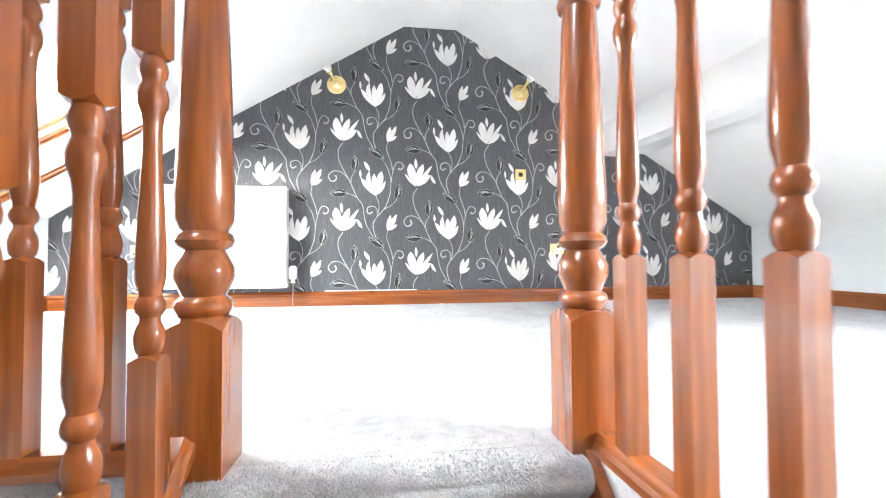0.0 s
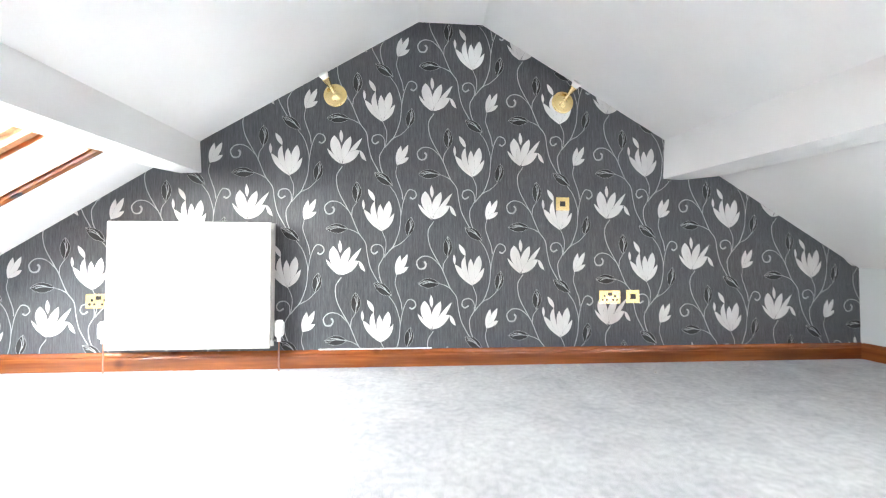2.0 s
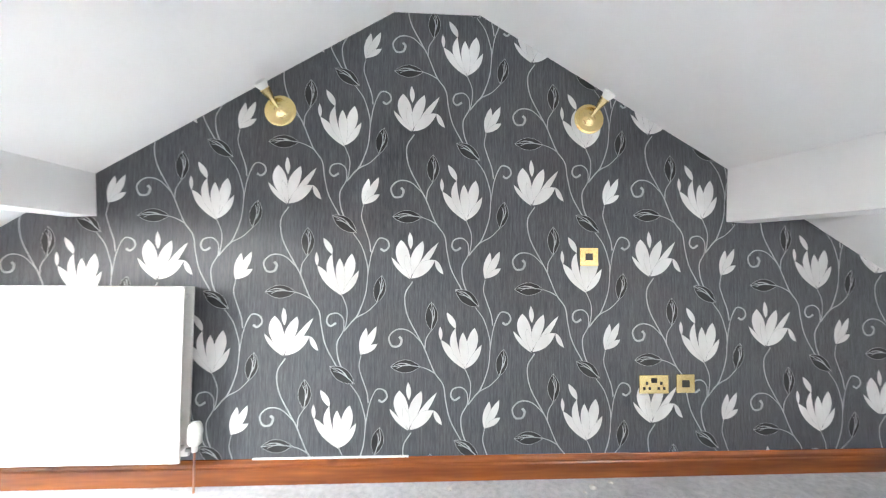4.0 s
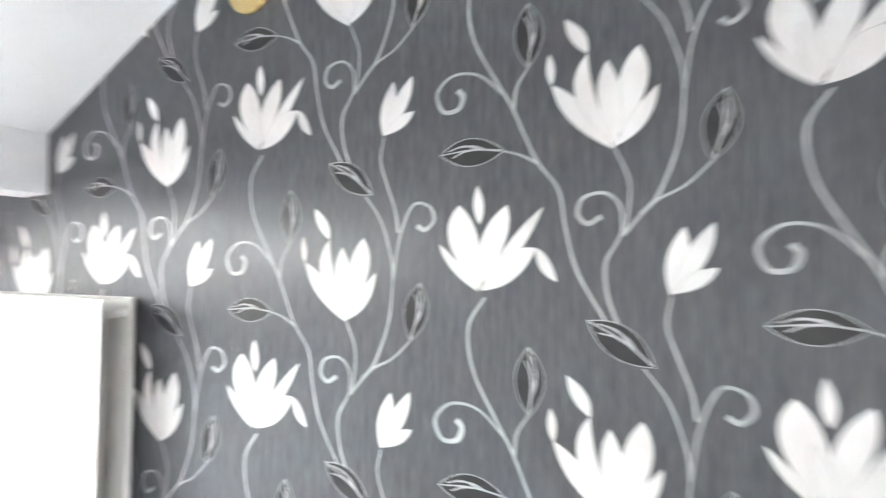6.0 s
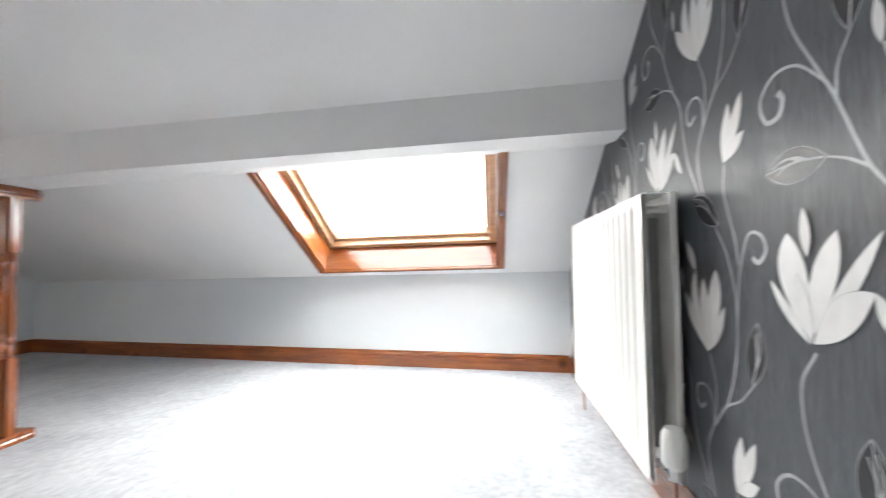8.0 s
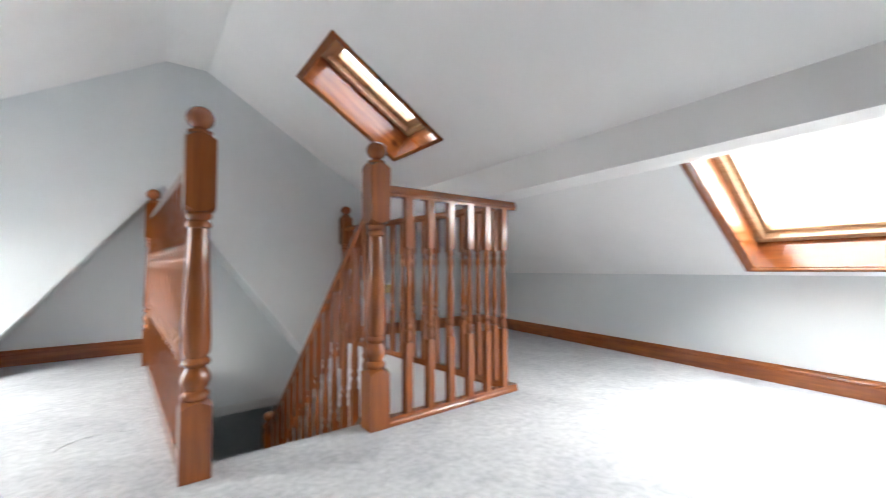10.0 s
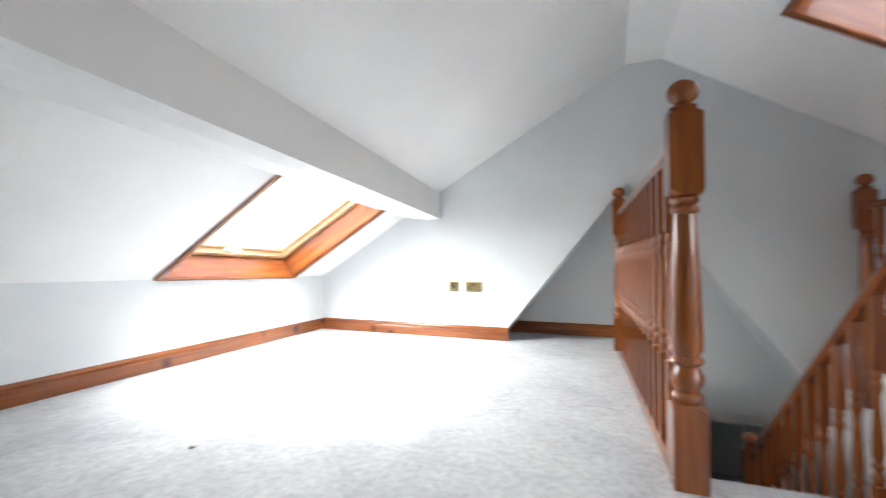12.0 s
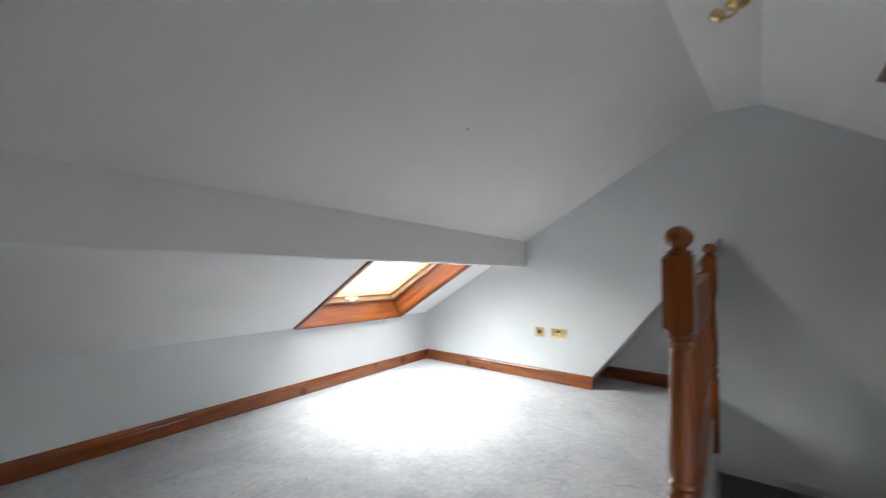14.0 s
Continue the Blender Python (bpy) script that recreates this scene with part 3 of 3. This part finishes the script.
def valve(x, name, label):
    v = part(name, lathe([(-0.03, 0.014), (0.0, 0.016), (0.008, 0.028), (0.02, 0.034), (0.075, 0.036), (0.10, 0.033), (0.118, 0.024), (0.122, 0.010)], 18, Matrix.Translation((x, -0.053, 0.07))), PLASTIC, rad, label, True)
    part("valve_body", tube([(x, -0.053, 0.05), (x * 0.93, -0.053, 0.05)], 0.011), STEEL, v, smooth=True)
    part("pipe", tube([(x, -0.053, 0.05), (x, -0.053, -0.02), (x, -0.050, -0.168)], 0.0055), COPPER, v, "thin painted copper pipe", smooth=True)


valve(RW / 2 + 0.05, "thermostatic_valve", "white thermostatic valve head")
valve(-RW / 2 - 0.04, "lockshield_valve", "white valve cap")

# ---- sockets and switches ----


def plate(name, at, face, w, kind, label):
    """Brass wall plate; face: +1 looks along +y, -1 along -y."""
    root = empty(name, Matrix.Translation(at) @ (pose(0, 0, 0, 0, 0, 180) if face > 0 else Matrix.Identity(4)), label, "wall socket" if kind != "switch" else "wall plate")
    part("plate", box((-w / 2, -0.009, -0.052), (w / 2, 0, 0.052), 0.004), BRASS, root)
    if kind == "double":
        for s in (-1, 1):
            bm = box((s * 0.042 - 0.006, -0.012, -0.002), (s * 0.042 + 0.006, -0.0085, 0.016), 0.001)
            add_box(bm, (s * 0.042 - 0.022, -0.012, -0.030), (s * 0.042 - 0.010, -0.0085, -0.014), 0.001)
            add_box(bm, (s * 0.042 + 0.010, -0.012, -0.030), (s * 0.042 + 0.022, -0.0085, -0.014), 0.001)
            part("socket_insert", bm, BLACK, root, "black socket insert")
        part("rocker", box((-0.016, -0.014, 0.010), (0.016, -0.0085, 0.036), 0.002), BLACK, root, "black switch rocker")
    else:
        part("insert", box((-0.021, -0.013, -0.020), (0.021, -0.0085, 0.020), 0.002), BLACK, root, "black square insert")
    for s in (-1, 1):
        part("screw", lathe([(0.0085, 0.004), (0.0105, 0.004), (0.011, 0.002)], 10, Matrix.Translation((s * (w / 2 - 0.012), 0, 0)) @ pose(0, 0, 0, 90, 0, 0)), BRASS, root)
    return root


plate("double_socket", (1.268, 0, 0.509), -1, 0.172, "double", "brass double socket with black inserts on the wallpaper")
plate("single_outlet", (1.455, 0, 0.512), -1, 0.108, "switch", "brass single outlet with black insert beside a socket")
plate("wall_plate", (0.893, 0, 1.231), -1, 0.108, "switch", "brass control plate with black insert on the wallpaper")
plate("double_socket", (-2.475, 0, 0.493), -1, 0.172, "double", "brass double socket partly behind the radiator")
plate("single_outlet", (1.74, -L, 0.532), 1, 0.106, "switch", "brass single outlet on the plain gable")
plate("double_socket", (1.522, -L, 0.533), 1, 0.172, "double", "brass double socket on the plain gable")
plate("double_socket", (-2.15, -L, 0.54), 1, 0.172, "double", "brass double socket behind the balustrade")

# ---- wall lights ----


def sconce(x, z, lean):
    root = empty("wall_light", (x, 0, z), "brass wall light with round back plate and white candle holder", "wall light", "wall lights")
    part("back_plate", lathe([(0, 0.086), (0.007, 0.086), (0.012, 0.080), (0.013, 0.066), (0.010, 0.060), (0.011, 0.046), (0.016, 0.032), (0.030, 0.022), (0.036, 0.010)], 36, pose(0, 0, 0, 90, 0, 0)), BRASS, root, smooth=True)
    aim = Vector((lean * 0.42, -0.62, 0.66)).normalized()
    m = Matrix.Translation((0, -0.02, 0)) @ aim.to_track_quat("Z", "Y").to_matrix().to_4x4()
    arm = part("arm", lathe([(0.0, 0.010), (0.03, 0.009), (0.045, 0.013), (0.055, 0.010), (0.075, 0.018), (0.11, 0.026), (0.125, 0.029), (0.128, 0.024)], 20, m), BRASS, root, smooth=True)
    part("candle_holder", lathe([(0.125, 0.022), (0.135, 0.026), (0.150, 0.034), (0.165, 0.037), (0.168, 0.030)], 20, m), PLASTIC, arm, "white flared cup", True)


sconce(-0.85, 2.021, -1)
sconce(0.897, 2.028, 1)

# ---- light on the ridge ----
ridge_light = empty("ceiling_light", (-0.15, -3.53, mix(*TOP, -3.53)), "small brass ceiling light on the ridge strip", "ceiling light")
part("ceiling_rose", lathe([(-0.035, 0.012), (-0.028, 0.030), (-0.014, 0.055), (-0.006, 0.060), (0.0, 0.060)], 28), BRASS, ridge_light, smooth=True)
part("arm", tube([(0, 0, -0.03), (0.02, 0.01, -0.06), (0.05, 0.02, -0.075), (0.075, 0.03, -0.065)], 0.008), BRASS, ridge_light, smooth=True)
part("lamp_holder", lathe([(-0.03, 0.014), (-0.02, 0.026), (0.03, 0.030), (0.035, 0.022)], 20, Matrix.Translation((0.085, 0.034, -0.06)) @ pose(0, 0, 0, 0, 50, 0)), BRASS, ridge_light, smooth=True)

# ---- printed wallpaper pattern ----
PX = 0.828 / 433                            # drawing unit of the pattern, in metres


def petal(bm, a, b, c1, c2, depth, slot, grow=0.0, n=10):
    """A pointed petal from a to b between two bent sides with the control points c1 and c2."""
    a, b, c1, c2 = (Vector((p[0], -p[1])) for p in (a, b, c1, c2))
    m = (a + b) / 2
    a, b, c1, c2 = (p + (p - m).normalized() * grow for p in (a, b, c1, c2))
    rows = []
    for k in range(n + 1):
        t = k / n
        pair = [a * (1 - t) ** 2 + c * 2 * t * (1 - t) + b * t * t for c in (c1, c2)]
        rows.append([bm.verts.new((p.x * PX, -depth, p.y * PX)) for p in (pair if 0 < k < n else pair[:1])])
    for p, q in zip(rows, rows[1:]):
        bm.faces.new([p[0], *p[1:], *q[1:][::-1], q[0]] if len(p) + len(q) > 3 else [*p, *q[::-1]]).material_index = slot


def stroke(bm, pts, w0, w1, depth, slot=0, step=6):
    """A smooth ribbon through points of the drawing."""
    p = [Vector(((x - 490) / 2.08, -(y - 430) / 2.08)) for x, y in pts]
    q = [p[0] * 2 - p[1]] + p + [p[-1] * 2 - p[-2]]
    line = []
    for k in range(1, len(q) - 2):
        for i in range(step):
            t = i / step
            line.append(0.5 * ((2 * q[k]) + (q[k + 1] - q[k - 1]) * t + (2 * q[k - 1] - 5 * q[k] + 4 * q[k + 1] - q[k + 2]) * t * t + (3 * q[k] - q[k - 1] - 3 * q[k + 1] + q[k + 2]) * t ** 3))
    line.append(p[-1])
    prev = None
    for i, c in enumerate(line):
        d = (line[min(i + 1, len(line) - 1)] - line[max(i - 1, 0)]).normalized()
        s = Vector((-d.y, d.x)) * (w0 + (w1 - w0) * i / (len(line) - 1))
        cur = [bm.verts.new(((c + s).x * PX, -depth, (c + s).y * PX)), bm.verts.new(((c - s).x * PX, -depth, (c - s).y * PX))]
        if prev:
            bm.faces.new((prev[0], prev[1], cur[1], cur[0])).material_index = slot
        prev = cur


def flower(petals):
    bm = bmesh.new()
    for k, (a, b, c1, c2) in enumerate(petals):
        petal(bm, a, b, c1, c2, 0.0012 + 0.0004 * k, 1, 0.9)
        petal(bm, a, b, c1, c2, 0.0014 + 0.0004 * k, 0)
    return bm


# petals: foot, tip and the bends of both sides
TULIP = [((0, 0), (-72, -86), (-64, -34), (-36, -72)), ((4, -18), (26, -121), (-7, -92), (54, -80)), ((0, -6), (-30, -120), (-73, -73), (-27, -61)),
         ((0, -2), (-8, -108), (-34, -74), (18, -66)), ((0, -4), (46, -72), (13, -42), (44, -22)), ((-30, -119), (-56, -166), (-24, -147), (-56, -136)),
         ((-72, -85), (-75, -125), (-84, -104), (-63, -106))]
LILY = [((-3, -6), (-29, -115), (-70, -76), (8, -86)), ((0, -10), (34, -113), (-14, -80), (48, -76)), ((2, -8), (79, -109), (34, -74), (56, -46)),
        ((2, -4), (70, -58), (20, -66), (50, -8)), ((-2, -2), (-56, -64), (-48, -28), (-32, -46)), ((0, -4), (-16, -72), (-26, -42), (8, -44)),
        ((-1, -89), (-4, -139), (-16, -112), (12, -112)), ((70, -58), (95, -17), (69, -26), (87, -52))]
BUD = [((0, 0), (14, -78), (-16, -41), (27, -51)), ((2, -2), (43, -82), (6, -51), (47, -38)), ((4, -3), (46, -32), (15, -32), (38, -8))]
S_MAIN = [(165, -100), (120, -20), (135, 100), (205, 235), (240, 300), (300, 440), (355, 520), (372, 620), (400, 730), (465, 850)]
S_CURL_A = [(225, 268), (150, 198), (75, 188), (28, 232), (45, 285), (88, 285), (103, 252), (88, 230)]
S_LEAF_A = [(280, 195), (250, 245), (243, 305)]
S_LEAF_B = [(215, 410), (260, 425), (305, 450)]
S_TULIP = [(490, 430), (520, 510), (515, 600), (495, 650), (465, 710), (470, 790), (492, 855)]
S_CURL_B = [(503, 638), (500, 570), (465, 535), (415, 545), (402, 585), (425, 610), (457, 592)]
S_LEAF_C = [(697, 470), (640, 525), (570, 565), (505, 640)]
S_JOIN = [(640, 300), (628, 420), (585, 540), (545, 590)]
S_CURL_C = [(640, 305), (660, 180), (700, 88), (750, 92), (765, 130), (738, 158), (714, 146)]
S_LEAF_D = [(548, 55), (600, 130), (635, 240), (640, 300)]
S_BUD = [(607, 785), (597, 850), (615, 915), (645, 1000), (655, 1065)]


def vine():
    bm = bmesh.new()
    for k, (pts, w0, w1) in enumerate(((S_MAIN, 3.0, 2.4), (S_CURL_A, 2.0, 5.5), (S_LEAF_A, 1.6, 2.6), (S_LEAF_B, 1.6, 2.4), (S_TULIP, 2.2, 2.8), (S_CURL_B, 2.0, 4.5),
                                       (S_LEAF_C, 1.8, 2.8), (S_JOIN, 2.2, 3.2), (S_CURL_C, 2.0, 4.5), (S_LEAF_D, 2.0, 2.6), (S_BUD, 2.0, 2.6))):
        stroke(bm, pts, w0 * 0.6, w1 * 0.72, 0.0006 + 0.00005 * k)
    return bm


def leaf():
    """A black leaf with a silver outline and veins, from (0, 0) to (0, -84)."""
    bm = bmesh.new()
    petal(bm, (0, 0), (0, -84), (-34, -44), (38, -44), 0.0014, 1, 2.0)
    petal(bm, (0, 0), (0, -84), (-34, -44), (38, -44), 0.0017, 0)
    o = Vector((490, 430))
    for k, pts in enumerate((((0, -2), (4, -40), (0, -84)), ((2, -22), (9, -40), (8, -64)), ((3, -30), (10, -52), (4, -74)), ((4, -34), (2, -52), (-5, -68)))):
        stroke(bm, [(o.x + x * 2.08, o.y + y * 2.08) for x, y in pts], 1.3, 0.8, 0.002 + 0.0001 * k, 1, 4)
    return bm


def clipped(bm, m):
    """Moves a motif to its place and cuts it along the gable's outline."""
    bmesh.ops.transform(bm, verts=bm.verts[:], matrix=m)
    cuts = [((KL, 0, 0), (-1, 0, 0)), ((KR, 0, 0), (1, 0, 0)), ((0, 0, 0.13), (0, 0, -1)), ((0, 0, TOP[0]), (0, 0, 1))]
    for side in (-1, 1):
        k, a = roof(side, 0, 0), roof(side, 1, 0)
        cuts.append((k + Vector((0, 0, 0.05)), (side * abs((a - k).z), 0, abs((a - k).x))))
    for co, no in cuts:
        bmesh.ops.bisect_plane(bm, geom=bm.verts[:] + bm.edges[:] + bm.faces[:], plane_co=co, plane_no=no, clear_outer=True)
    return bm


def print_motif(name, make, mats, label, m):
    bm = clipped(make(), m)
    if len(bm.faces) == 0:
        bm.free()
        return
    me = bpy.data.meshes.new(name)
    bm.to_mesh(me)
    bm.free()
    for one in mats:
        me.materials.append(one)
    ob = new(name, me)
    ob.parent = wall_north
    tagged(ob, label=label)


for i in range(-6, 7):
    for j in range(-3, 3):
        at = Vector((0.19 + 0.687 * i + 0.0025 * i * i, 0, 1.424 + 0.828 * j + (0.414 if i % 2 else 0.0) + 0.007 * i + 0.008 * max(i, 0)))
        put = Matrix.Translation(at)
        print_motif("printed_vine", vine, (VINE, VEIN), "silver grey printed vine", put)
        print_motif("printed_tulip", lambda: flower(TULIP), (PETAL, VEIN), "ivory printed tulip flower", put)
        print_motif("printed_lily", lambda: flower(LILY), (PETAL, VEIN), "ivory printed lily flower", put @ Matrix.Translation((0.375, 0, 0.09)))
        print_motif("printed_bud", lambda: flower(BUD), (PETAL, VEIN), "ivory printed bud", put @ Matrix.Translation((56 * PX, 0, -170 * PX)))
        for x, y, turn, size in ((-132, -10, -90, 1.0), (38, 250, -55, 1.0), (99, 19, 10, 0.93), (-101, -113, 0, 0.97)):
            print_motif("printed_leaf", leaf, (INK, VINE), "black printed leaf with silver veins", put @ Matrix.Translation((x * PX, 0, -y * PX)) @ pose(0, 0, 0, 0, turn, 0) @ Matrix.Scale(size, 4))

# ---- crumbs and marks on the floor ----
for k, (x, y, r) in enumerate(((0.10, -0.10, 0.016), (0.86, -0.12, 0.018), (0.98, -0.07, 0.014), (0.80, -0.16, 0.010), (3.146, -3.506, 0.016), (1.45, -0.30, 0.012), (-0.55, -0.42, 0.011), (2.006, -2.541, 0.015))):
    bm = bmesh.new()
    bmesh.ops.create_icosphere(bm, subdivisions=2, radius=r)
    for v in bm.verts:
        v.co *= 1 + 0.5 * noise.noise(v.co * 90 + Vector((k, 0, 0)))
        v.co.z *= 0.55
    crumb = part("crumb", bm, CRUMB, None, smooth=True)
    crumb.location = (x, y, r * 0.3)
    tagged(crumb, "small crumb of plaster lying on the carpet", "crumb", "crumbs on the carpet")
caulk = part("filler_strip", box((-0.95, -0.012, 0.129), (-0.12, -0.001, 0.137), 0.001), PLASTIC, None)
tagged(caulk, "torn white filler line above the skirting board", "filler", kind="structure")

# faint pressed ring in the pile where furniture stood
ring = part("pressed_ring", tube([(0.36 + 0.17 * math.cos(a * 0.2), -3.50 + 0.17 * math.sin(a * 0.2), 0.0008) for a in range(14, 31)], 0.0022, 6), CARPET, None, smooth=True)
tagged(ring, "faint pressed mark in the carpet pile", "carpet mark", kind="structure")
nail = part("ceiling_nail", lathe([(-0.012, 0.002), (-0.003, 0.0035), (0.0, 0.0035)], 10), BLACK, None)
nail.location = roof(1, roof_s(1, 1.08, -2.93), -2.93)
tagged(nail, "small dark nail head in the ceiling", "nail", kind="structure")

# carpet pile over the top nosing, seen from close by
rng = np.random.default_rng(4)
EDGE = WELL_Y - NOSE
vs, fs = [], []
for k in range(5200):
    x, d = rng.uniform(STAIR_X + 0.03, 0.012), -0.04 + rng.exponential(0.035)
    a = min(max(-d, 0.0) / 0.034, 1.2)
    y, z = (EDGE + d, 0.0) if d > 0 else (EDGE - 0.034 * math.sin(a), -0.034 + 0.034 * math.cos(a))
    n = Vector((0, -math.sin(a), math.cos(a)))
    tip = Vector((x, y, z)) + n * rng.uniform(0.002, 0.0055) + Vector((rng.normal(0, 0.0018), rng.normal(0, 0.0018), 0))
    t = rng.uniform(0, math.pi)
    side = Vector((math.cos(t), math.sin(t), 0)) * rng.uniform(0.0010, 0.0018)
    base = Vector((x, y, z - 0.0005))
    b = len(vs)
    vs += [base - side, base + side, tip + side * 0.5, tip - side * 0.5]
    fs.append((b, b + 1, b + 2, b + 3))
me = bpy.data.meshes.new("carpet_pile")
me.from_pydata(vs, [], fs)
me.materials.append(CARPET)
tagged(new("carpet_pile", me), "light grey cut carpet pile at the stair head", "carpet", kind="stuff")
